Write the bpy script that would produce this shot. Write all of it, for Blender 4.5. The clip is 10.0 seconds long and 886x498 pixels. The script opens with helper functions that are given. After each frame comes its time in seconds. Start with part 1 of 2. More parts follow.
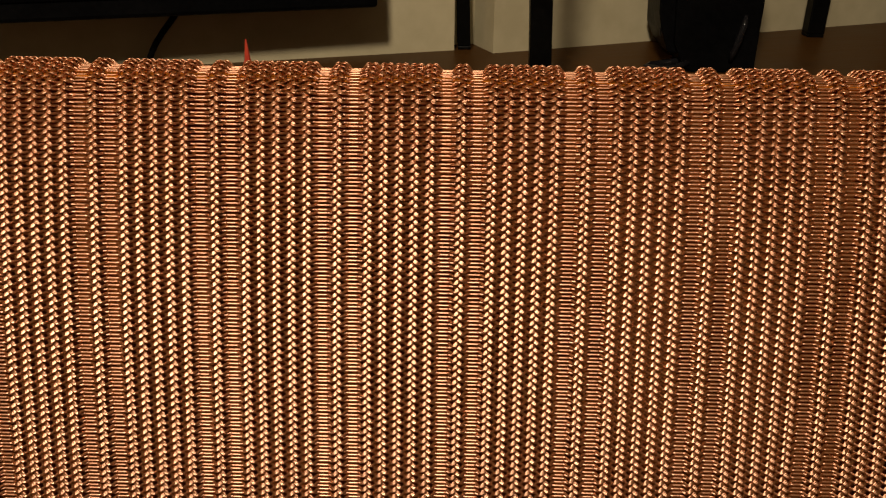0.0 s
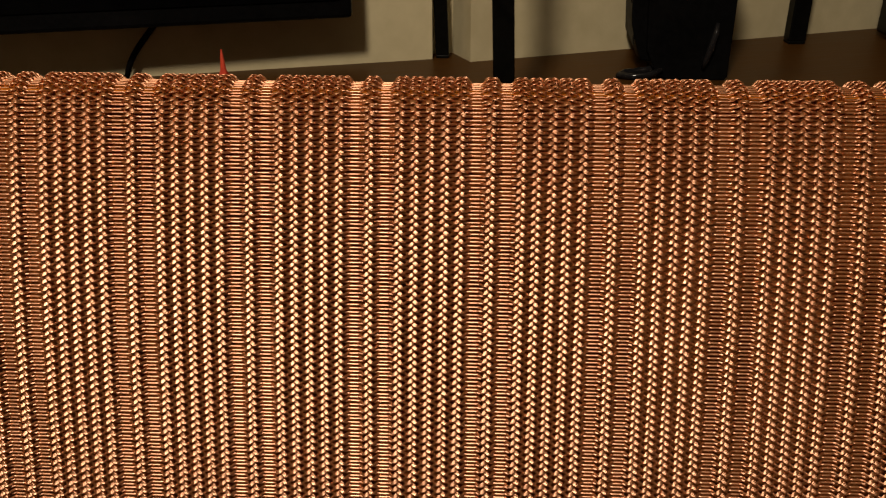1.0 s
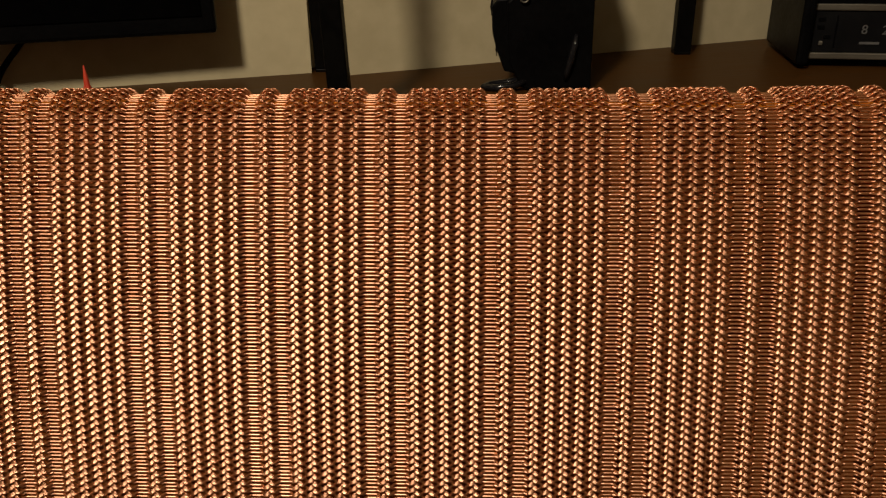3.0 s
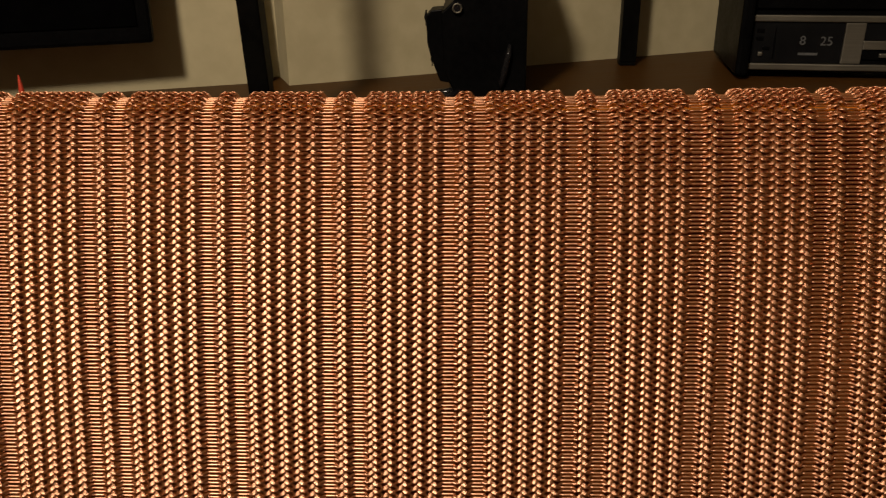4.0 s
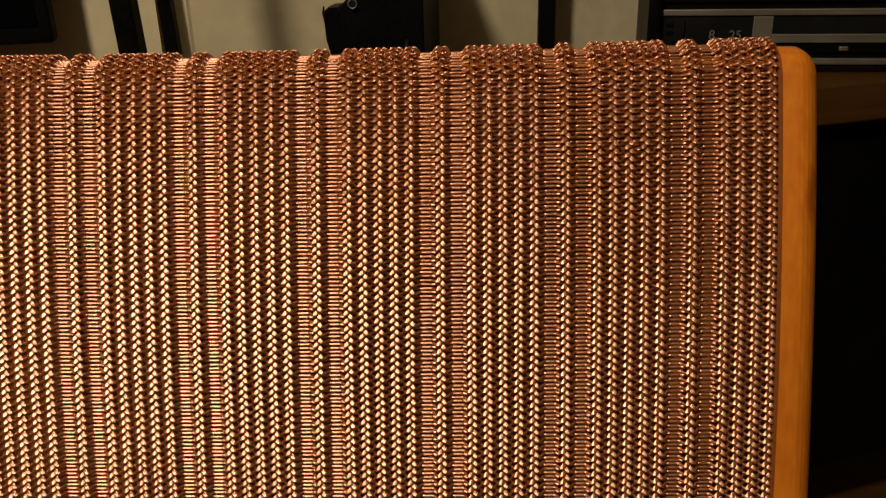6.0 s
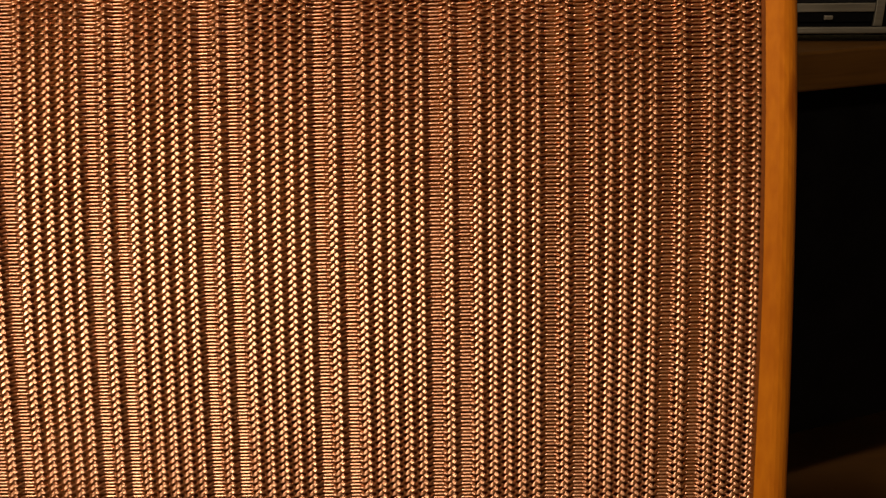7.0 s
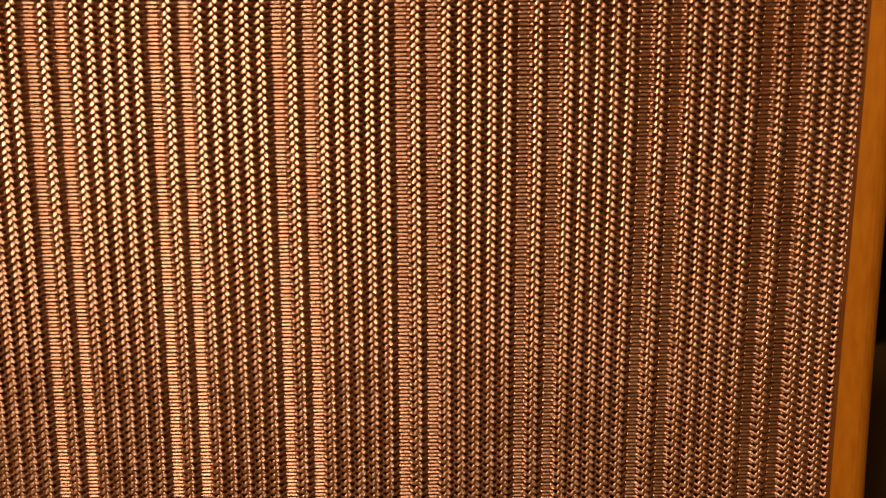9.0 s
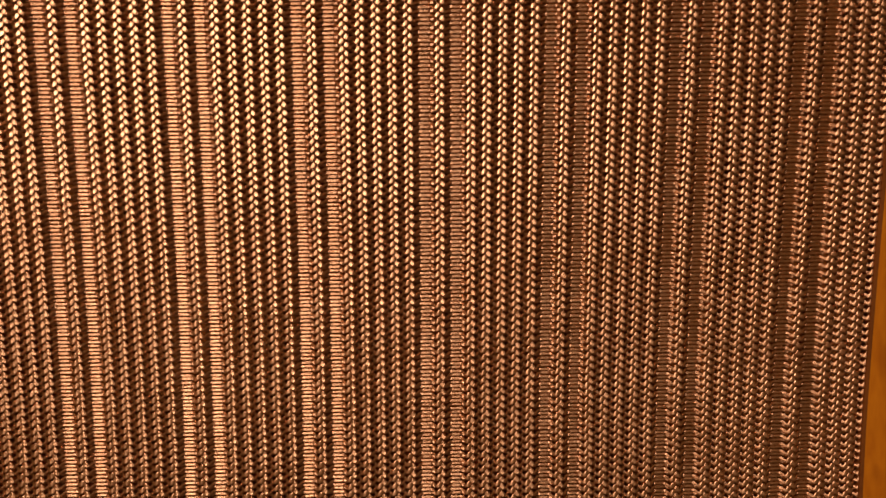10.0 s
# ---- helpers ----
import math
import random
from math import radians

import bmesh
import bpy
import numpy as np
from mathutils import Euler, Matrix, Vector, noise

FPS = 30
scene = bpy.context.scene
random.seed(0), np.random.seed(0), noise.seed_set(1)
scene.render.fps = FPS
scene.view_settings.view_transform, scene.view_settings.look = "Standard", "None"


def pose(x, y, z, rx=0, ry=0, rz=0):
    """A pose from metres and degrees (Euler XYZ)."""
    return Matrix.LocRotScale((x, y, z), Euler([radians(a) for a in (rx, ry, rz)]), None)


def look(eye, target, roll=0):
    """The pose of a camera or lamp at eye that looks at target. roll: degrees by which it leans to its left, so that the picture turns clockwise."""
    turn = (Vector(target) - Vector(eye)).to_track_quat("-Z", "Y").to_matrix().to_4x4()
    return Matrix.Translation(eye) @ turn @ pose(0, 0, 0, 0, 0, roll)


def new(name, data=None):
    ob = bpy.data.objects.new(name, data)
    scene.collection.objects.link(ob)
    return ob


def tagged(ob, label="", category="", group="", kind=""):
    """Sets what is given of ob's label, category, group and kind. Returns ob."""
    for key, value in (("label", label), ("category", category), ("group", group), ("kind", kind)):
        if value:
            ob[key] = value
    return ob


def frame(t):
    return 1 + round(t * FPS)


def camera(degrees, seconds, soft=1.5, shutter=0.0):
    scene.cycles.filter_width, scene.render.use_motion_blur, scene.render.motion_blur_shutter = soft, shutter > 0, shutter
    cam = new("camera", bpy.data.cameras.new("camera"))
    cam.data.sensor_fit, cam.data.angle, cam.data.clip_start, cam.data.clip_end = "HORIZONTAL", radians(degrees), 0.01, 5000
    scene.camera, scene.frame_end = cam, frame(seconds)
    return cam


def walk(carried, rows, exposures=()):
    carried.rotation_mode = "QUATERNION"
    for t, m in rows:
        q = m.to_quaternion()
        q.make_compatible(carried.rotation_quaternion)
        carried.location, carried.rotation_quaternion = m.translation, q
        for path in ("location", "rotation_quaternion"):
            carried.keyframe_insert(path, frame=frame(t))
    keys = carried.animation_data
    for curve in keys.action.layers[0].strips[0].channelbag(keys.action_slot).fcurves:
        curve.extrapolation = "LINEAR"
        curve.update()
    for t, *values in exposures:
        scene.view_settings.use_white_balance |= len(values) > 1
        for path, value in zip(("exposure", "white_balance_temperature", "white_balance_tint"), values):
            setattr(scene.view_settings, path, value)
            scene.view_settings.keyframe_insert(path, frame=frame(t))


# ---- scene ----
EXPO = 0.0
cam = camera(57.18, 10.0, 1.25, 0.30)
EYE = 0.84   # the path's heights are counted from the top of the mesh


def view(x, y, z, turn, tilt, roll):
    """A camera pose: place, turn to the left, tilt upwards, roll."""
    way = Vector((-math.sin(radians(turn)) * math.cos(radians(tilt)), math.cos(radians(turn)) * math.cos(radians(tilt)), math.sin(radians(tilt))))
    eye = Vector((x, y, z + EYE))
    return look(eye, eye + way, roll)


walk(cam, [
    (0.0, view(-0.4504, -0.3217, 0.0791, 1.22, -25.46, 0.55)),
    (0.5, view(-0.4288, -0.3219, 0.0802, 2.07, -25.06, 0.26)),
    (1.0, view(-0.4061, -0.3262, 0.0827, 2.46, -25.00, -0.01)),
    (1.5, view(-0.3707, -0.3271, 0.0802, 2.84, -24.57, -0.32)),
    (2.0, view(-0.3315, -0.3263, 0.0808, 3.11, -24.32, -0.56)),
    (2.5, view(-0.2951, -0.3255, 0.0827, 2.80, -24.31, -0.63)),
    (4.0, view(-0.1957, -0.3260, 0.0767, 2.40, -23.06, -0.54)),
    (4.5, view(-0.1582, -0.3252, 0.0774, 2.28, -23.01, -0.53)),
    (5.0, view(-0.1250, -0.3225, 0.0734, 2.55, -22.68, -0.97)),
    (5.5, view(-0.0946, -0.3220, 0.0714, 2.78, -22.18, -1.22)),
    (5.7, view(-0.0858, -0.3227, 0.0653, 2.88, -22.01, -1.28)),
    (6.8, view(-0.0831, -0.3565, 0.0247, 2.53, -21.51, -1.40)),
    (7.0, view(-0.0903, -0.3651, 0.0225, 2.23, -21.84, -1.30)),
    (7.5, view(-0.1138, -0.3765, -0.0167, 1.34, -21.70, -0.75)),
    (8.0, view(-0.1303, -0.3755, -0.0453, 0.77, -22.57, -0.40)),
    (8.5, view(-0.1334, -0.3786, -0.0706, 0.38, -22.78, -0.40)),
    (9.0, view(-0.1397, -0.3916, -0.1185, -0.10, -23.55, -0.08)),
    (9.5, view(-0.1451, -0.3947, -0.1495, -0.65, -23.42, 0.19)),
    (10.0, view(-0.1555, -0.3998, -0.1891, -1.22, -23.84, 0.15)),
], [(0.0, EXPO - 0.15, 6100, 11), (5.7, EXPO + 0.0, 6100, 11), (7.0, EXPO + 0.12, 6500, 12), (10.0, EXPO + 0.20, 6500, 12)])

# ---- light ----
world = bpy.data.worlds.new("dim_room")
world.use_nodes = True
world.node_tree.nodes["Background"].inputs[0].default_value = (1.0, 0.78, 0.55, 1)
world.node_tree.nodes["Background"].inputs[1].default_value = 0.015
scene.world = world


def lamp_light(name, kind, place, target, watts, size, colour):
    data = bpy.data.lights.new(name, kind)
    data.energy, data.color = watts, colour
    if kind == "AREA":
        data.shape, data.size = "DISK", size
    else:
        data.shadow_soft_size = size
    ob = new(name, data)
    ob.matrix_world = look(place, target)
    return ob


# the room's lamp, hanging behind the camera
lamp_light("room_lamp", "POINT", (-0.70, -0.95, 1.94), (0, 0, 0.8), 104, 0.09, (1.0, 0.82, 0.60))

# ---- materials ----
def nodes_of(name):
    m = bpy.data.materials.new(name)
    m.use_nodes = True
    t = m.node_tree
    return m, t.nodes, t.links, t.nodes["Principled BSDF"]


def noise_node(n, l, scale, detail=4.0, stretch=(1, 1, 1), space="Object"):
    tc = n.new("ShaderNodeTexCoord")
    mp = n.new("ShaderNodeMapping")
    mp.inputs["Scale"].default_value = stretch
    tx = n.new("ShaderNodeTexNoise")
    tx.inputs["Scale"].default_value, tx.inputs["Detail"].default_value = scale, detail
    l.new(tc.outputs[space], mp.inputs[0])
    l.new(mp.outputs[0], tx.inputs["Vector"])
    return tx


def ramp(n, l, source, *stops):
    r = n.new("ShaderNodeValToRGB")
    while len(r.color_ramp.elements) < len(stops):
        r.color_ramp.elements.new(0.5)
    for e, (p, c) in zip(r.color_ramp.elements, stops):
        e.position, e.color = p, (*c, 1)
    l.new(source, r.inputs[0])
    return r


def bump(n, l, source, bsdf, strength, distance):
    b = n.new("ShaderNodeBump")
    b.inputs["Strength"].default_value, b.inputs["Distance"].default_value = strength, distance
    l.new(source, b.inputs["Height"])
    l.new(b.outputs[0], bsdf.inputs["Normal"])


def plain(name, dark, light, rough, scale=60.0, metal=0.0, relief=0.0, stretch=(1, 1, 1), gloss=0.5):
    """A two-toned surface with fine grain and blotches."""
    m, n, l, b = nodes_of(name)
    fine, broad = noise_node(n, l, scale, 6, stretch), noise_node(n, l, scale * 0.12, 3)
    mix = n.new("ShaderNodeMath")
    mix.operation = "MULTIPLY_ADD"
    mix.inputs[1].default_value = 0.5
    l.new(fine.outputs[0], mix.inputs[0])
    half = n.new("ShaderNodeMath")
    half.operation = "MULTIPLY"
    half.inputs[1].default_value = 0.5
    l.new(broad.outputs[0], half.inputs[0])
    l.new(half.outputs[0], mix.inputs[2])
    r = ramp(n, l, mix.outputs[0], (0.35, dark), (0.65, light))
    l.new(r.outputs[0], b.inputs["Base Color"])
    rr = ramp(n, l, mix.outputs[0], (0.3, (rough * 0.85,) * 3), (0.7, (min(1, rough * 1.15),) * 3))
    l.new(rr.outputs[0], b.inputs["Roughness"])
    b.inputs["Metallic"].default_value = metal
    b.inputs["Specular IOR Level"].default_value = gloss
    if relief:
        bump(n, l, fine.outputs[0], b, 0.3, relief)
    return m


def wire_metal():
    m, n, l, b = nodes_of("copper_wire")
    info = n.new("ShaderNodeObjectInfo")
    tarnish = noise_node(n, l, 60, 4, (1, 1, 1))
    place = n.new("ShaderNodeNewGeometry")
    l.new(place.outputs["Position"], tarnish.inputs["Vector"])
    add = n.new("ShaderNodeMath")
    add.operation = "MULTIPLY_ADD"
    add.inputs[1].default_value = 0.35
    l.new(info.outputs["Random"], add.inputs[0])
    l.new(tarnish.outputs[0], add.inputs[2])
    r = ramp(n, l, add.outputs[0], (0.3, (0.60, 0.305, 0.185)), (0.62, (0.68, 0.362, 0.225)), (0.95, (0.74, 0.410, 0.262)))
    l.new(r.outputs[0], b.inputs["Base Color"])
    n.remove(b)
    shine = n.new("ShaderNodeBsdfAnisotropic")
    shine.distribution = "BECKMANN"
    l.new(r.outputs[0], shine.inputs["Color"])
    rr = ramp(n, l, tarnish.outputs[0], (0.3, (0.40,) * 3), (0.7, (0.46,) * 3))
    l.new(rr.outputs[0], shine.inputs["Roughness"])
    scratch = noise_node(n, l, 900, 2, (0.25, 1, 1))
    bump(n, l, scratch.outputs[0], shine, 0.12, 0.0002)
    dull = n.new("ShaderNodeBsdfDiffuse")
    dull.inputs["Color"].default_value = (0.42, 0.170, 0.055, 1)
    both = n.new("ShaderNodeMixShader")
    both.inputs[0].default_value = 0.22
    l.new(shine.outputs[0], both.inputs[1])
    l.new(dull.outputs[0], both.inputs[2])
    l.new(both.outputs[0], n["Material Output"].inputs["Surface"])
    return m


def honey_wood():
    m, n, l, b = nodes_of("honey_wood")
    grain = noise_node(n, l, 55, 8, (6, 6, 0.35))
    patch = noise_node(n, l, 14, 3, (1, 1, 0.6))
    spots = noise_node(n, l, 38, 1, (1, 1, 0.7))
    r = ramp(n, l, grain.outputs[0], (0.3, (0.43, 0.122, 0.0035)), (0.7, (0.53, 0.168, 0.0055)))
    r2 = ramp(n, l, patch.outputs[0], (0.35, (0.86, 0.80, 0.74)), (0.65, (1.0, 1.0, 1.0)))
    r3 = ramp(n, l, spots.outputs[0], (0.24, (0.62, 0.50, 0.42)), (0.31, (1.0, 1.0, 1.0)))
    mul = n.new("ShaderNodeMixRGB")
    mul.blend_type = "MULTIPLY"
    mul.inputs[0].default_value = 1
    l.new(r.outputs[0], mul.inputs[1])
    l.new(r2.outputs[0], mul.inputs[2])
    mul2 = n.new("ShaderNodeMixRGB")
    mul2.blend_type = "MULTIPLY"
    mul2.inputs[0].default_value = 1
    l.new(mul.outputs[0], mul2.inputs[1])
    l.new(r3.outputs[0], mul2.inputs[2])
    l.new(mul2.outputs[0], b.inputs["Base Color"])
    b.inputs["Roughness"].default_value = 0.5
    b.inputs["Specular IOR Level"].default_value = 0.3
    bump(n, l, grain.outputs[0], b, 0.25, 0.0004)
    return m


M_WIRE = wire_metal()
M_WOOD = honey_wood()
M_LINING = plain("brown_lining", (0.13, 0.036, 0.007), (0.18, 0.052, 0.010), 0.85, 300, gloss=0.08)
M_WALL = plain("cream_wall_paint", (0.43, 0.37, 0.22), (0.52, 0.455, 0.28), 0.8, 45, relief=0.0006)
M_DESK = plain("brown_desk_wood", (0.042, 0.0175, 0.0035), (0.074, 0.032, 0.0068), 0.42, 40, relief=0.0003, stretch=(0.3, 5, 5), gloss=0.08)
M_FLOOR = plain("floor_wood", (0.07, 0.028, 0.006), (0.11, 0.048, 0.011), 0.5, 30, relief=0.0003, stretch=(0.25, 5, 5))
M_BLACK = plain("black_plastic", (0.0016, 0.0016, 0.0018), (0.0035, 0.0034, 0.0036), 0.4, 200, relief=0.0002, gloss=0.05)
M_GLOSS = plain("black_gloss", (0.006, 0.006, 0.007), (0.012, 0.011, 0.012), 0.14, 60, gloss=0.35)
M_POST = plain("black_steel", (0.0016, 0.0015, 0.0014), (0.004, 0.0036, 0.003), 0.4, 120, gloss=0.05)
M_SILVER = plain("brushed_aluminium", (0.19, 0.175, 0.14), (0.27, 0.25, 0.205), 0.45, 150, metal=0.85, stretch=(0.1, 4, 4))
M_SCREEN = plain("dark_screen", (0.0010, 0.0010, 0.0012), (0.0018, 0.0018, 0.0020), 0.25, 60, gloss=0.04)
M_SMOKE = plain("smoked_window", (0.005, 0.0052, 0.006), (0.009, 0.0092, 0.010), 0.2, 40, gloss=0.2)
M_GREY = plain("grey_print", (0.075, 0.075, 0.075), (0.11, 0.11, 0.107), 0.6, 100)
M_RED = plain("red_lacquer", (0.50, 0.045, 0.02), (0.66, 0.075, 0.03), 0.45, 80)
# for the unseen walls: darker than the cream paint, to hold down bounced light
M_UNSEEN_WALL = plain("unseen_wall_dark", (0.13, 0.11, 0.075), (0.17, 0.145, 0.10), 0.85, 45)
# for the ceiling out of view: dark to keep its bounce off the wires
M_CEIL = plain("unseen_ceiling_dark", (0.16, 0.14, 0.11), (0.20, 0.18, 0.14), 0.85, 40)


# ---- building helpers ----
def part(name, bm, material, parent=None, label="", smooth=False):
    me = bpy.data.meshes.new(name)
    bm.to_mesh(me)
    bm.free()
    me.materials.append(material)
    if smooth:
        me.polygons.foreach_set("use_smooth", [True] * len(me.polygons))
    ob = new(name, me)
    if parent is not None:
        ob.parent = parent
    if label:
        ob["label"] = label
    return ob


def box(sx, sy, sz, at=(0, 0, 0), bevel=0.0, segments=2, turn=None):
    """A box of that size centred at a place, its edges rounded."""
    bm = bmesh.new()
    bmesh.ops.create_cube(bm, size=1)
    bmesh.ops.scale(bm, vec=(sx, sy, sz), verts=bm.verts)
    if bevel:
        bmesh.ops.bevel(bm, geom=bm.edges[:], offset=bevel, segments=segments, affect="EDGES", profile=0.5)
    if turn is not None:
        bmesh.ops.transform(bm, matrix=turn, verts=bm.verts)
    bmesh.ops.translate(bm, vec=at, verts=bm.verts)
    return bm


def tube(points, radius, sides=12):
    """A round bar along points; radius may be a list."""
    bm = bmesh.new()
    rings = []
    for i, p in enumerate(points):
        p = Vector(p)
        a, b = Vector(points[max(i - 1, 0)]), Vector(points[min(i + 1, len(points) - 1)])
        d = (b - a).normalized()
        u = d.cross(Vector((0, 0, 1)))
        u = u.normalized() if u.length > 1e-4 else Vector((1, 0, 0))
        v = d.cross(u)
        r = radius[i] if isinstance(radius, (list, tuple)) else radius
        rings.append([bm.verts.new(p + r * (math.cos(k * math.tau / sides) * u + math.sin(k * math.tau / sides) * v)) for k in range(sides)])
    for a, b in zip(rings, rings[1:]):
        for k in range(sides):
            bm.faces.new((a[k], a[(k + 1) % sides], b[(k + 1) % sides], b[k]))
    bm.faces.new(rings[0][::-1])
    bm.faces.new(rings[-1])
    bmesh.ops.recalc_face_normals(bm, faces=bm.faces)
    return bm


def prism(outline, depth, bevel=0.0, segments=2):
    """A plate: an outline in x and z, drawn out along y."""
    bm = bmesh.new()
    face = bm.faces.new([bm.verts.new((x, 0, z)) for x, z in outline])
    ext = bmesh.ops.extrude_face_region(bm, geom=[face])
    bmesh.ops.translate(bm, vec=(0, depth, 0), verts=[v for v in ext["geom"] if isinstance(v, bmesh.types.BMVert)])
    bmesh.ops.recalc_face_normals(bm, faces=bm.faces)
    if bevel:
        bmesh.ops.bevel(bm, geom=bm.edges[:], offset=bevel, segments=segments, affect="EDGES", profile=0.5)
    return bm


def thing(name, at, label, category, group="", rz=0.0):
    ob = new(name)
    ob.matrix_world = pose(*at, 0, 0, rz)
    ob.empty_display_size = 0.02
    return tagged(ob, label, category, group)


# ---- the room ----
CREST = 0.84          # height of the mesh's top over the floor
DESK = CREST - 0.12   # height of the desk top


def wall(name, a, b, thick, height, material=None, low=0.0):
    """A wall from a to b on plan, its thickness behind the line (to the left of the way from a to b)."""
    (ax, ay), (bx, by) = a, b
    dx, dy = bx - ax, by - ay
    length = math.hypot(dx, dy)
    bm = box(length, thick, height - low)
    ob = part(name, bm, material or M_WALL)
    ob.matrix_world = Matrix.Translation(((ax + bx) / 2 - dy / length * thick / 2, (ay + by) / 2 + dx / length * thick / 2, (height + low) / 2)) @ pose(0, 0, 0, 0, 0, math.degrees(math.atan2(dy, dx)))
    return tagged(ob, kind="structure")


ROOM = 2.6
floor = tagged(part("floor", box(5.4, 5.4, 0.1, (0, -0.6, -0.05)), M_FLOOR), kind="structure")
# an unseen lid added over the room, dark to keep ambient light low
ceiling = tagged(part("ceiling", box(5.4, 5.4, 0.1, (0, -0.6, ROOM + 0.05)), M_CEIL), kind="structure")
wall("wall_back", (-0.415, 0.6245), (2.6, 1.927), 0.12, ROOM)
wall("wall_recess", (-0.50, 0.662), (-0.40, 0.684), 0.12, ROOM)
wall("wall_back_left", (-2.6, -0.08), (-0.4600, 0.6385), 0.12, ROOM)
# three unseen walls added round the camera, dark so that little light bounces back
wall("wall_left", (-2.6, -3.2), (-2.6, -0.09), 0.12, ROOM, M_UNSEEN_WALL)
wall("wall_right", (2.6, 1.912), (2.6, -3.2), 0.12, ROOM, M_UNSEEN_WALL)
wall("wall_front", (2.59, -3.2), (-2.59, -3.2), 0.12, ROOM, M_UNSEEN_WALL)

# ---- the woven wire cabinet ----
PERIOD = 0.05                 # one repeat of the weave across
GRID = PERIOD / 8             # warp pairs sit on this grid; slots 1 and 7 of 8 are left open
PITCH = PERIOD / 31           # from weft to weft
X_RIGHT, X_LEFT = 5 * GRID + 0.0026, -(13 * 8 + 5) * GRID - 0.0026
ROUND = 0.014                 # radius of the rounded top
TOP_Z = -0.0060               # where the slope runs into the round


def slope_y(z):
    """How far the front stands out (towards -y) at a height under the crest."""
    return 0.4176 * z + 0.6679 * z * z + 0.8975 * z**3


def slope_rate(z):
    return 0.4176 + 2 * 0.6679 * z + 3 * 0.8975 * z * z


def bow(x):
    return 0.0268 * (x + 0.3) ** 2


def profile(step):
    """Points (y, z, lean) down the mesh from behind its top, evenly spaced along it. lean: degrees by which the surface faces up."""
    d = slope_rate(TOP_Z)
    face = math.degrees(math.atan(d))
    ny, nz = -math.cos(math.radians(face)), math.sin(math.radians(face))
    cy, cz = slope_y(TOP_Z) - ROUND * ny, TOP_Z - ROUND * nz
    out, turn = [], 205.0
    while turn > face:
        a = math.radians(turn)
        out.append((cy - ROUND * math.cos(a), cz + ROUND * math.sin(a), turn))
        turn -= math.degrees(step / ROUND)
    z = TOP_Z - (face - turn) * math.pi / 180 * ROUND * 0.92
    while z > -0.455:
        d = slope_rate(z)
        out.append((slope_y(z), z, math.degrees(math.atan(d))))
        z -= step / math.hypot(1, d)
    return out


ROWS = profile(PITCH)
WARP_R, PAIR = 0.00030, 0.00085
BARE = -0.0014    # depth of the wire between pairs that stand far apart
# a weft's course past a pair of warps, in millimetres across it: how far out, how far up, half its width, half its depth;
# last, the degrees by which its pressed face looks up the mesh
COURSE = np.array((
    (-3.10, -0.45, -0.15, 0.55, 0.46, 22),
    (-2.75, 0.06, -0.36, 0.50, 0.44, 22),
    (-2.35, 0.60, -0.52, 0.52, 0.43, 24),
    (-1.90, 0.98, -0.52, 0.66, 0.39, 27),
    (-1.35, 1.13, -0.25, 0.94, 0.33, 27),
    (-0.80, 0.97, 0.17, 1.06, 0.30, 27),
    (-0.30, 0.75, 0.56, 1.00, 0.32, 27),
    (0.10, 0.42, 0.79, 0.74, 0.38, 25),
    (0.40, -0.35, 0.62, 0.54, 0.45, 15),
    (0.80, -1.15, 0.12, 0.50, 0.48, 10),
    (1.30, -1.35, -0.05, 0.50, 0.48, 10),
    (2.20, -1.05, -0.05, 0.50, 0.48, 15),
    (2.80, -0.75, -0.10, 0.52, 0.47, 20),
)) * (*(0.001,) * 5, 1)


def pair_places():
    """The middles of the warp pairs from left to right."""
    return [n * GRID for n in range(-(13 * 8 + 5), 6) if n % 8 not in (1, 7)]


PAIRS = pair_places()


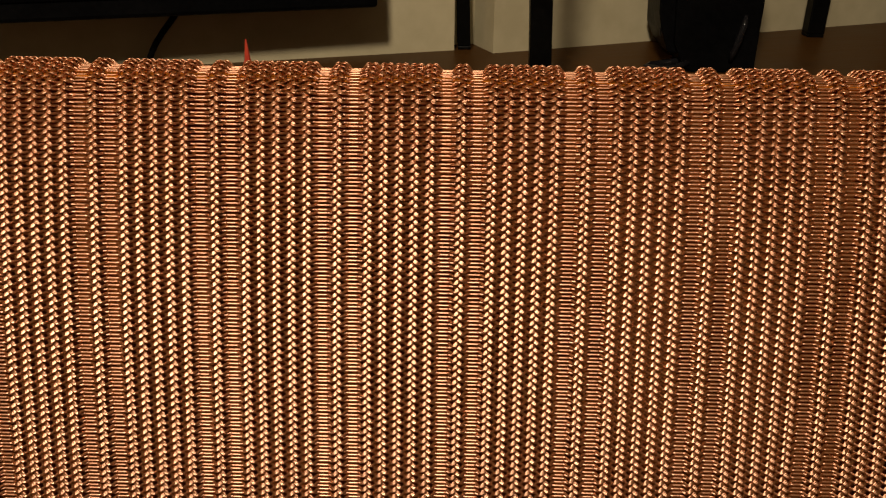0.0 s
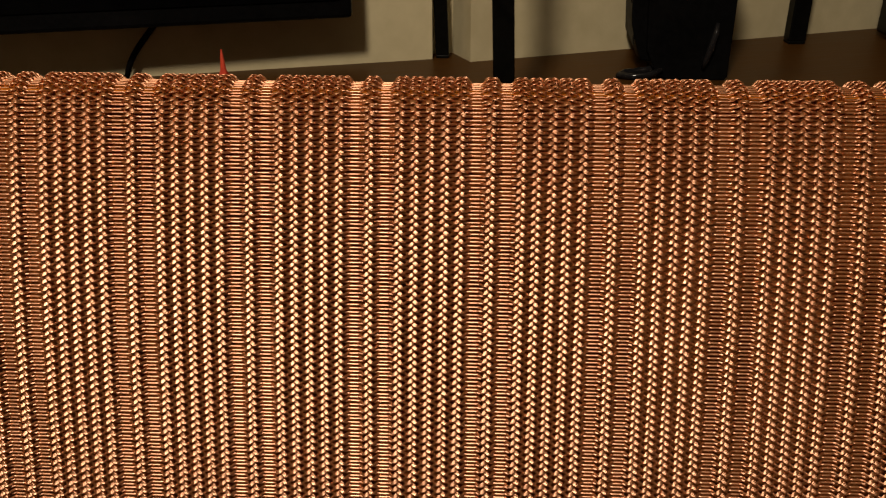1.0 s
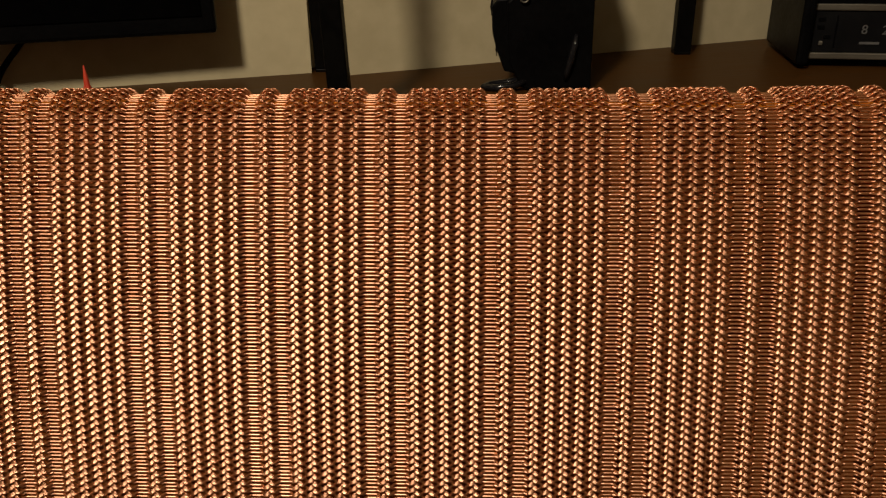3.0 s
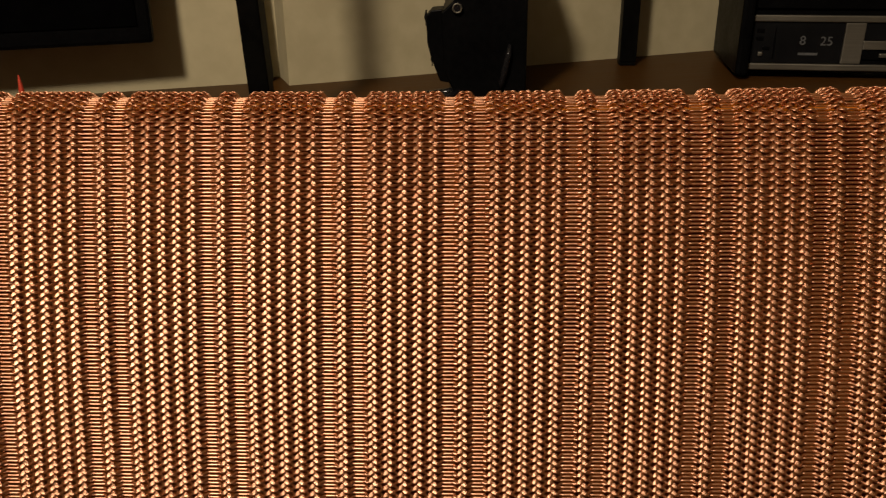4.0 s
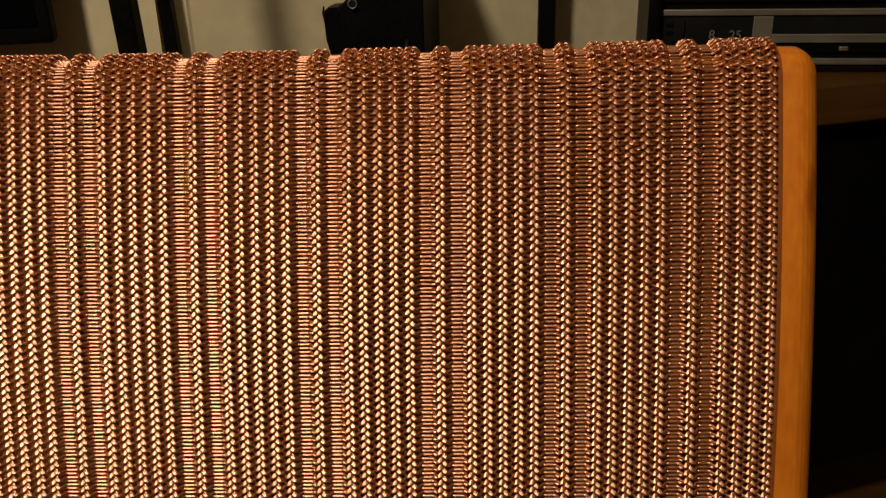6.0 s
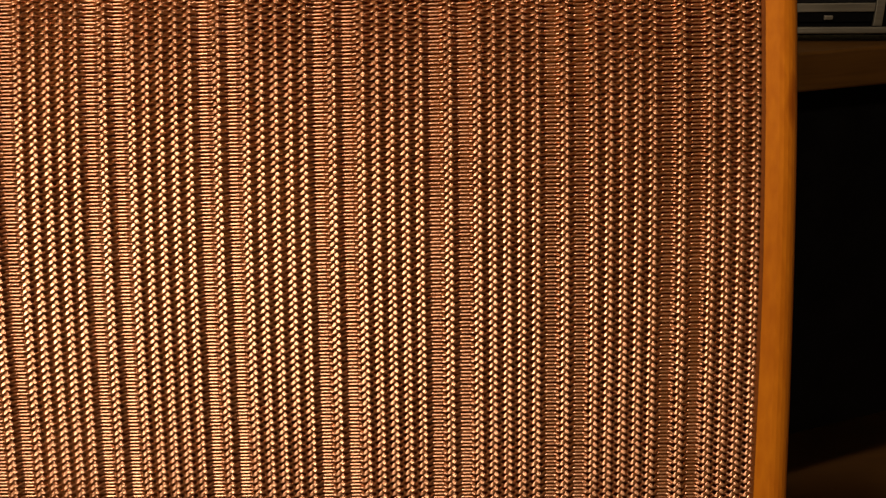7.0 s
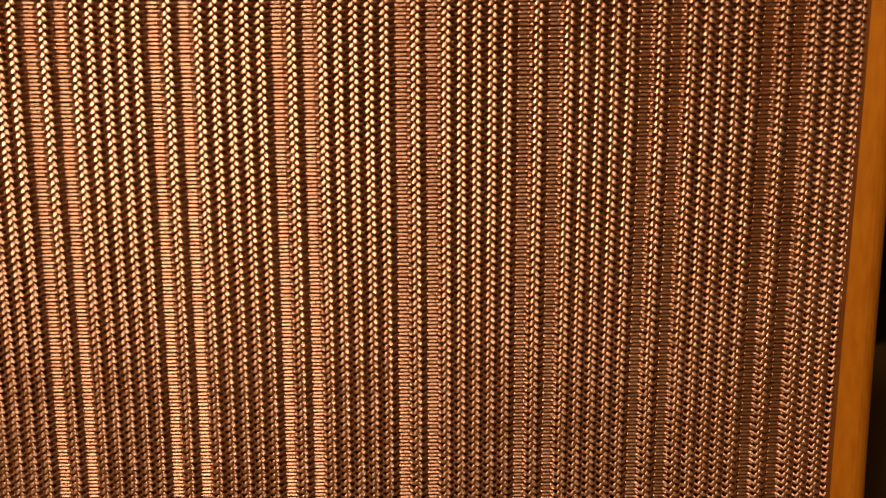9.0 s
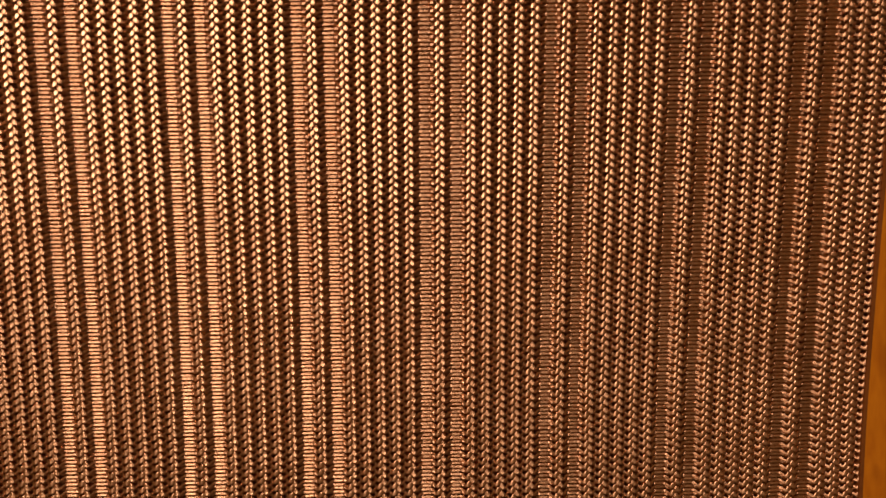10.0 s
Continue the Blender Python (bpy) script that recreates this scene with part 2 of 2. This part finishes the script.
def weft_mesh(name, sign, lean):
    """One weft wire along x: over one warp of each pair and under the other. Local -y is out of the mesh, z up along it, tipped by lean."""
    steps = COURSE[:, 0]
    pairs = np.array(PAIRS)
    gaps = [(x, beside) for x, beside in zip(PAIRS, PAIRS[1:]) if beside - x > 1.5 * GRID]
    bare = [x + o for x, _ in gaps for o in (0.0036, 0.0044, 0.0047, 0.0056)] + [x - o for _, x in gaps for o in (0.0036, 0.0044, 0.0047, 0.0056)]
    xs = np.concatenate([x + sign * steps for x in PAIRS] + [bare, (X_LEFT, X_RIGHT)])
    xs = np.sort(xs[(xs >= X_LEFT) & (xs <= X_RIGHT)])
    off = sign * (xs - pairs[np.abs(xs[:, None] - pairs[None]).argmin(1)])
    bare_wire = (0.00053, 0.00042, 36)
    way = np.vstack([(-0.0044, BARE, 0, *bare_wire), (-0.0036, BARE + 0.0003, 0, *bare_wire), COURSE, (0.0036, BARE - 0.0004, 0, *bare_wire), (0.0044, BARE, 0, *bare_wire)])
    out, up, wide, deep, lift = (np.interp(off, way[:, 0], way[:, k]) for k in (1, 2, 3, 4, 5))
    edge = (np.clip((xs - X_RIGHT) / 0.0014 + 1, 0, 1) ** 2 + np.clip((X_LEFT - xs) / 0.0014 + 1, 0, 1) ** 2) * 0.0030
    tip = math.radians(lean)
    # the wires climb a little towards the right-hand panel
    climb = 0.0023 * np.clip((xs + 0.23) / 0.26, 0, 1) ** 1.3
    line = np.stack([xs, -out + bow(xs) * math.cos(tip) + edge - (climb * math.sin(tip) if lean >= 26 else 0), up + bow(xs) * math.sin(tip) + climb * math.cos(tip)], -1)
    way = np.gradient(line, axis=0)
    way /= np.linalg.norm(way, axis=1)[:, None]
    u = np.cross(way, (0, 0, 1.0))
    u /= np.linalg.norm(u, axis=1)[:, None]
    w = np.cross(u, way)
    tilt = np.radians(lift)[:, None]
    u, w = u * np.cos(tilt) + w * np.sin(tilt), w * np.cos(tilt) - u * np.sin(tilt)
    sides = 8
    a = np.radians((36, 72, 108, 144, 216, 252, 288, 324))
    verts = line[:, None] + deep[:, None, None] * np.cos(a)[None, :, None] * u[:, None] + wide[:, None, None] * np.sin(a)[None, :, None] * w[:, None]
    faces = [(i * sides + j, i * sides + (j + 1) % sides, (i + 1) * sides + (j + 1) % sides, (i + 1) * sides + j) for i in range(len(xs) - 1) for j in range(sides)]
    faces += [tuple(range(sides))[::-1], tuple((len(xs) - 1) * sides + j for j in range(sides))]
    me = bpy.data.meshes.new(name)
    me.from_pydata(verts.reshape(-1, 3).tolist(), [], faces)
    me.materials.append(M_WIRE)
    # the pressed front face is flat, the rest of the wire round
    me.polygons.foreach_set("use_smooth", [i % sides != sides - 1 or i // sides >= len(xs) - 1 or wide[i // sides] < 0.00065 for i in range(len(me.polygons))])
    me.update()
    return me


def sweep_board(name, x0, x1, out, low, material, parent, round_outer=0.0, label="", laps=False):
    """A board beside or behind the mesh that follows its line: a section in x drawn down the profile.
    out: how far its front stands out of the mesh's line; round_outer: the radius of its far front edge."""
    section = [(x0, 0.034), (x0, -out)]
    if round_outer:
        sign = 1 if x1 > x0 else -1
        for k in range(9):
            a = math.radians(90 - k * 11.25)
            section.append((x1 - sign * round_outer + sign * round_outer * math.cos(a), -out + round_outer - round_outer * math.sin(a)))
    else:
        section.append((x1, -out))
    section.append((x1, 0.034))
    bm = bmesh.new()
    rings = []
    for y, z, lean in profile(0.004):
        if z < low and lean < 90:
            break
        a = math.radians(lean)
        # into the body: against the outward way
        iy, iz = math.cos(a), -math.sin(a)
        deep = 0.034 if lean < 60 else 0.012
        # lower down the side panels lap over the edge of the mesh
        lap = min(1.0, max(0.0, (-0.12 - z) / 0.28)) if laps else 0.0
        inward = math.copysign(0.0034 * lap, x0 - x1)
        ring = [(x + inward if x == x0 or not round_outer else x, min(d - 0.0020 * lap, deep)) for x, d in section]
        rings.append([bm.verts.new((x, y + d * iy + bow(0.0), z + d * iz)) for x, d in ring])
    for r, s in zip(rings, rings[1:]):
        for k in range(len(section)):
            bm.faces.new((r[k], r[(k + 1) % len(section)], s[(k + 1) % len(section)], s[k]))
    bm.faces.new(rings[0])
    bm.faces.new(rings[-1][::-1])
    bmesh.ops.recalc_face_normals(bm, faces=bm.faces)
    ob = part(name, bm, material, parent, label, smooth=False)
    return ob


def wire_cabinet():
    root = thing("wire_mesh_cabinet", (0, 0, CREST), "tall cabinet faced with woven copper wire between honey-coloured wooden side panels", "cabinet")
    sweep_board("side_panel", X_RIGHT + 0.0009, X_RIGHT + 0.0176, 0.0002, -0.83, M_WOOD, root, 0.011, "honey-coloured wooden side panel with a rounded edge", True)
    sweep_board("side_panel", X_LEFT - 0.0009, X_LEFT - 0.0176, 0.0002, -0.83, M_WOOD, root, 0.011, "honey-coloured wooden side panel with a rounded edge", True)
    # added strips whose dark colour stands for the shade in the slot beside each panel
    for x, side in ((X_RIGHT, 1), (X_LEFT, -1)):
        sweep_board("edge_strip", x - side * 0.0008, x + side * 0.0008, 0.0004, -0.46, M_LINING, root, 0.0, "dark brown strip coloured as the shade in the slot along the mesh's edge", True)
    sweep_board("lining", X_LEFT + 0.0005, X_RIGHT - 0.0005, -0.0046, -0.46, M_LINING, root, 0.0, "dark brown lining behind the wires")
    sweep_board("top_rail", X_LEFT + 0.0008, X_RIGHT - 0.0008, -0.0036, 0.0003, M_WOOD, root, 0.0, "rounded wooden rail under the wires at the crest")
    # plain board that closes the front under the wires, and the back
    y = slope_y(-0.455)
    part("lower_board", box(X_RIGHT - X_LEFT, 0.018, 0.38, ((X_LEFT + X_RIGHT) / 2, y + 0.012, -0.455 - 0.192), 0.003), M_WOOD, root)
    part("foot_rail", box(X_RIGHT - X_LEFT + 0.03, 0.16, 0.012, ((X_LEFT + X_RIGHT) / 2, y + 0.06, -0.834), 0.003), M_WOOD, root)
    return root


cabinet = wire_cabinet()


# ---- the desk and what stands on it ----
DESK_TURN = 20.0


def desk():
    """The desk top along the back wall with a black pedestal under it."""
    root = thing("desk", (0, 0, 0), "long brown wooden desk along the wall", "desk")
    c, s = math.cos(math.radians(DESK_TURN)), math.sin(math.radians(DESK_TURN))
    along = Matrix.Translation((0.33, 0.585, 0)) @ pose(0, 0, 0, 0, 0, DESK_TURN)

    def put(name, bm, mat, label=""):
        ob = part(name, bm, mat, root, label)
        ob.matrix_local = along
        return ob

    put("desk_top", box(2.9, 0.40, 0.045, (-0.25, 0.202, DESK - 0.0225), 0.003), M_DESK)
    put("pedestal", box(0.62, 0.19, 0.50, (0.13, 0.125, DESK - 0.047 - 0.25), 0.004), M_BLACK, "matt black cupboard under the desk")
    for x in (-1.6, 0.9):
        put("leg", box(0.04, 0.04, DESK - 0.046, (x, 0.10, (DESK - 0.046) / 2), 0.004), M_POST)
    return root


desk()


def post(x, y, size, height, label, lean=0.0):
    """A square steel post; lean: degrees to the left."""
    root = thing("shelf_post", (x, y, DESK), label, "post", "black posts on the desk")
    turn = pose(0, 0, 0, 0, -lean, 0)
    part("upright", box(size, size, height - 0.004, (0, 0, height / 2 + 0.002), 0.0015), M_POST, root).matrix_local = turn
    part("foot", box(size * 0.98, size * 0.98, 0.004, (0, 0, 0.002), 0.001), M_POST, root)
    return root


post(-0.3820, 0.3795, 0.0185, 0.9, "slim black steel post standing near the desk's front edge", 2.2)
post(-0.4485, 0.6500, 0.0155, 0.9, "slim black steel post standing in the wall's recess", 2.2)
post(0.0015, 0.758, 0.0215, 0.9, "slim black steel post standing against the wall")


def monitor():
    root = thing("monitor", (-0.538, 0.545, DESK), "wide black flat screen in front of the wall", "screen", rz=19.9)
    w, h, low = 0.62, 0.36, 0.062
    part("housing", box(w, 0.028, h, (-w / 2, 0.014, low + h / 2), 0.004), M_BLACK, root)
    part("screen", box(w - 0.03, 0.002, h - 0.03, (-w / 2, -0.0012, low + h / 2 + 0.004)), M_SCREEN, root, "dark glossy screen")
    part("wall_bracket", box(0.12, 0.036, 0.12, (-w / 2, 0.0465, low + h / 2), 0.003), M_BLACK, root)
    return root


monitor()


def cable():
    a, b = Vector((-0.728, 0.530, DESK + 0.075)), Vector((-0.779, 0.520, DESK + 0.002))
    pts = []
    for k in range(13):
        f = k / 12
        p = a.lerp(b, f)
        p.x -= 0.006 * math.sin(f * math.pi)
        p.y += 0.006 * math.sin(f * math.pi * 2)
        pts.append(p)
    for k in range(1, 7):
        pts.append(b + Vector((-0.02 * k, 0.004 * k, 0.001)))
    bm = tube(pts, 0.0032, 10)
    ob = part("cable", bm, M_BLACK, smooth=True)
    return tagged(ob, "thin black cable hanging from the screen to the desk", "cable")


cable()


def red_tower():
    """A small red lattice tower."""
    root = thing("tower_figure", (-0.668, 0.500, DESK), "small red tower ornament with splayed legs", "ornament")
    pts = [(0.0, 0.0, z) for z in (0.012, 0.017, 0.024, 0.031, 0.037)]
    part("spire", tube(pts, [0.0040, 0.0032, 0.0024, 0.0016, 0.0006], 8), M_RED, root)
    for sx in (-1, 1):
        for sy in (-1, 1):
            leg = [(sx * w, sy * w, z) for w, z in ((0.0075, 0.0), (0.0052, 0.005), (0.0034, 0.010), (0.0018, 0.016))]
            part("leg", tube(leg, [0.0016, 0.0015, 0.0013, 0.001], 6), M_RED, root)
    part("platform", box(0.0095, 0.0095, 0.0012, (0, 0, 0.0085), 0.0003), M_RED, root)
    return root


red_tower()


def black_camera():
    """A bulky black camera standing on the desk, seen from its side."""
    root = thing("film_camera", (-0.186, 0.565, DESK), "bulky glossy black camera standing on the desk", "camera")
    body = [(-0.034, 0.012), (-0.043, 0.030), (-0.046, 0.075), (-0.046, 0.092), (-0.034, 0.103), (-0.022, 0.121), (-0.010, 0.142), (0.000, 0.166), (0.012, 0.184), (0.050, 0.184), (0.052, 0.180), (0.053, 0.004), (0.050, 0.0), (-0.020, 0.0), (-0.028, 0.004)]
    bm = prism(body, 0.145, 0.0018)
    bmesh.ops.translate(bm, vec=(0, -0.022, 0), verts=bm.verts)
    for v in bm.verts:
        if v.co.y < 0 and v.co.x > 0.04:
            v.co.x -= 0.009
    part("body", bm, M_BLACK, root)
    front = [(-0.048, 0.020), (-0.057, 0.044), (-0.061, 0.060), (-0.062, 0.088), (-0.056, 0.094), (-0.044, 0.095), (-0.036, 0.018)]
    bm = prism(front, 0.034, 0.0014)
    bmesh.ops.translate(bm, vec=(0, -0.016, 0), verts=bm.verts)
    part("front_plate", bm, M_BLACK, root)
    for x, z0, z1 in ((-0.0622, 0.078, 0.094), (-0.0562, 0.036, 0.050)):
        part("lug", tube([(x, -0.012, z0), (x - 0.0003, -0.012, (z0 + z1) / 2), (x + 0.0004, -0.012, z1)], [0.0009, 0.0016, 0.0008], 8), M_GLOSS, root)
    rim = bmesh.new()
    bmesh.ops.create_cone(rim, cap_ends=True, segments=28, radius1=0.0062, radius2=0.0052, depth=0.006, matrix=pose(-0.029, -0.024, 0.097, 90, 0, 0))
    knob = part("knob", rim, M_GLOSS, root, "round black knob with a bright rim")
    ring = bmesh.new()
    pts = 28
    loops = []
    for k in range(pts):
        a = k * math.tau / pts
        loops.append([ring.verts.new((-0.029 + r * math.cos(a), y, 0.097 + r * math.sin(a))) for r, y in ((0.0052, -0.0272), (0.0044, -0.0278), (0.0036, -0.0272))])
    for k in range(pts):
        p, q = loops[k], loops[(k + 1) % pts]
        ring.faces.new((p[0], p[1], q[1], q[0]))
        ring.faces.new((p[1], p[2], q[2], q[1]))
    part("rim", ring, M_SILVER, knob)
    grip = [(0.026, -0.024, 0.060), (0.0245, -0.0265, 0.050), (0.0215, -0.027, 0.035), (0.0185, -0.0255, 0.022), (0.017, -0.023, 0.012)]
    part("grip_ridge", tube(grip, [0.002, 0.0036, 0.004, 0.0036, 0.002], 12), M_GLOSS, root, "rounded glossy ridge", smooth=True)
    strap = [(-0.026, -0.020, 0.010), (-0.040, -0.026, 0.006), (-0.055, -0.026, 0.0045), (-0.070, -0.020, 0.004), (-0.062, -0.008, 0.0045), (-0.042, -0.004, 0.006), (-0.028, -0.008, 0.010)]
    part("strap", tube(strap, 0.0038, 10), M_GLOSS, root, "shiny black strap lying on the desk", smooth=True)
    return root


black_camera()


def text_part(name, words, size, at, material, parent):
    cu = bpy.data.curves.new(name, "FONT")
    cu.body, cu.size, cu.extrude, cu.align_x, cu.align_y = words, size, 0.0003, "CENTER", "CENTER"
    cu.materials.append(material)
    ob = new(name, cu)
    ob.parent = parent
    ob.matrix_local = pose(*at, 90, 0, 0)
    return ob


def clock_radio():
    root = thing("clock_radio", (0.128, 0.662, DESK), "black and silver clock radio with a flip clock on the desk", "radio", rz=-6.0)
    w, h = 0.36, 0.155
    part("case", box(w + 0.02, 0.10, h, (w / 2 + 0.002, 0.058, 0.008 + h / 2), 0.004), M_BLACK, root)
    part("side_cheek", box(0.014, 0.165, h + 0.012, (-0.0095, 0.068, 0.006 + (h + 0.012) / 2), 0.004), M_BLACK, root)
    for x in (0.02, w - 0.02):
        part("foot", box(0.03, 0.06, 0.009, (x, 0.05, 0.0045), 0.001), M_BLACK, root)
    # silver fascia: rails and uprights round the openings
    z0, z1 = 0.0110, 0.0735
    part("rail", box(w, 0.006, 0.0075, (w / 2, 0.004, z1 - 0.0035), 0.0012), M_SILVER, root, "silver rail")
    part("rail", box(w, 0.006, 0.0075, (w / 2, 0.004, z0 + 0.0035), 0.0012), M_SILVER, root, "silver rail")
    part("upright", box(0.022, 0.005, z1 - z0 - 0.016, (0.1145, 0.0045, (z0 + z1) / 2), 0.0008), M_SILVER, root, "silver upright")
    part("upright", box(0.010, 0.005, z1 - z0 - 0.016, (0.262, 0.0045, (z0 + z1) / 2), 0.0008), M_SILVER, root, "silver upright")
    part("middle_rail", box(0.131, 0.005, 0.010, (0.191, 0.0045, 0.0405), 0.0008), M_SILVER, root, "silver rail")
    part("clock_window", box(0.102, 0.004, z1 - z0 - 0.0155, (0.0525, 0.0062, (z0 + z1) / 2), 0.0006), M_SMOKE, root, "dark window of the flip clock")
    part("divider", box(0.0012, 0.0024, 0.036, (0.027, 0.0036, (z0 + z1) / 2), 0.0003), M_BLACK, root)
    part("dial_window", box(0.13, 0.004, 0.024, (0.191, 0.0064, 0.058), 0.0006), M_SMOKE, root, "dark tuning dial window")
    part("slot", box(0.13, 0.004, 0.011, (0.191, 0.0066, 0.0295), 0.0004), M_BLACK, root, "dark slot with sliding knobs")
    for x in (0.150, 0.206):
        part("slider", box(0.010, 0.005, 0.005, (x, 0.0036, 0.0290), 0.001), M_SILVER, root, "small silver slider")
    part("button", box(0.005, 0.003, 0.005, (0.012, 0.0032, 0.029), 0.001), M_SILVER, root)
    for x, z in ((0.010, 0.047), (0.010, 0.056), (0.018, 0.036)):
        part("button", box(0.008, 0.0024, 0.004, (x, 0.0038, z), 0.0006), M_BLACK, root)
    text_part("hour", "8", 0.0145, (0.0585, 0.0037, 0.0445), M_GREY, root)
    text_part("minutes", "25", 0.0145, (0.0850, 0.0037, 0.0440), M_GREY, root)
    part("name_bar", box(0.022, 0.0006, 0.0028, (0.066, 0.0040, 0.0295)), M_GREY, root)
    # upper part of the front
    part("upper_fascia", box(w, 0.005, 0.050, (w / 2, 0.0055, 0.106), 0.001), M_BLACK, root, "black upper front")
    part("upper_strip", box(0.12, 0.003, 0.003, (0.24, 0.0032, 0.096), 0.0006), M_SILVER, root, "thin silver strip")
    for x in (0.288, 0.318):
        for z in (0.029, 0.056):
            part("key", box(0.022, 0.005, 0.014, (x, 0.004, z), 0.001), M_SILVER if z > 0.04 else M_SMOKE, root)
    return root


clock_radio()

# ---- the wires, row by row ----
loose = random.Random(7)
WEFTS = [weft_mesh("weft_over", 1, 18.0), weft_mesh("weft_under", -1, 18.0)]
for i, (y, z, lean) in enumerate(ROWS):
    # over the rounded top each wire has its own tip; further down they are pressed flatter
    press = 8.0 * min(1.0, max(0.0, (-0.14 - z) / 0.20)) - 9.5 * math.exp(z / 0.045) if lean < 60 else 0.0
    ob = new("weft_wire", WEFTS[i % 2] if lean < 26 else weft_mesh("weft_top", 1 - 2 * (i % 2), lean))
    ob.parent = cabinet
    ob.matrix_local = pose(loose.uniform(-1, 1) * 0.00012, y + loose.uniform(-1, 1) * 0.00005, z + loose.uniform(-1, 1) * 0.00007, press - lean + loose.uniform(-1, 1) * 2.0, 0, 0)

# a nicked spot where two wire ends stand out between the columns
spot_z = -0.031
for dx, dz, tip in ((-0.0010, 0.0012, 0.0012), (0.0004, -0.0016, -0.0008)):
    y = slope_y(spot_z + dz) + bow(-0.022)
    ends = [(-0.0222 + dx - 0.0012, y - 0.0004, spot_z + dz), (-0.0222 + dx, y - 0.0016, spot_z + dz + tip * 0.3), (-0.0222 + dx + 0.0014, y - 0.0013, spot_z + dz - tip * 0.8)]
    part("wire_end", tube(ends, 0.00042, 8), M_WIRE, cabinet, "loose nicked wire end", smooth=True)


def warp_mesh():
    pts = ROWS[::3] + [ROWS[-1]]
    bm = tube([(0, y, z) for y, z, lean in pts], WARP_R, 6)
    me = bpy.data.meshes.new("warp")
    bm.to_mesh(me)
    bm.free()
    me.materials.append(M_LINING)
    me.polygons.foreach_set("use_smooth", [True] * len(me.polygons))
    return me


WARP = warp_mesh()
for x in PAIRS:
    for o in (-PAIR, PAIR):
        ob = new("warp_wire", WARP)
        ob.parent = cabinet
        ob.matrix_local = pose(x + o, bow(x) + 0.0001, 0.0001)
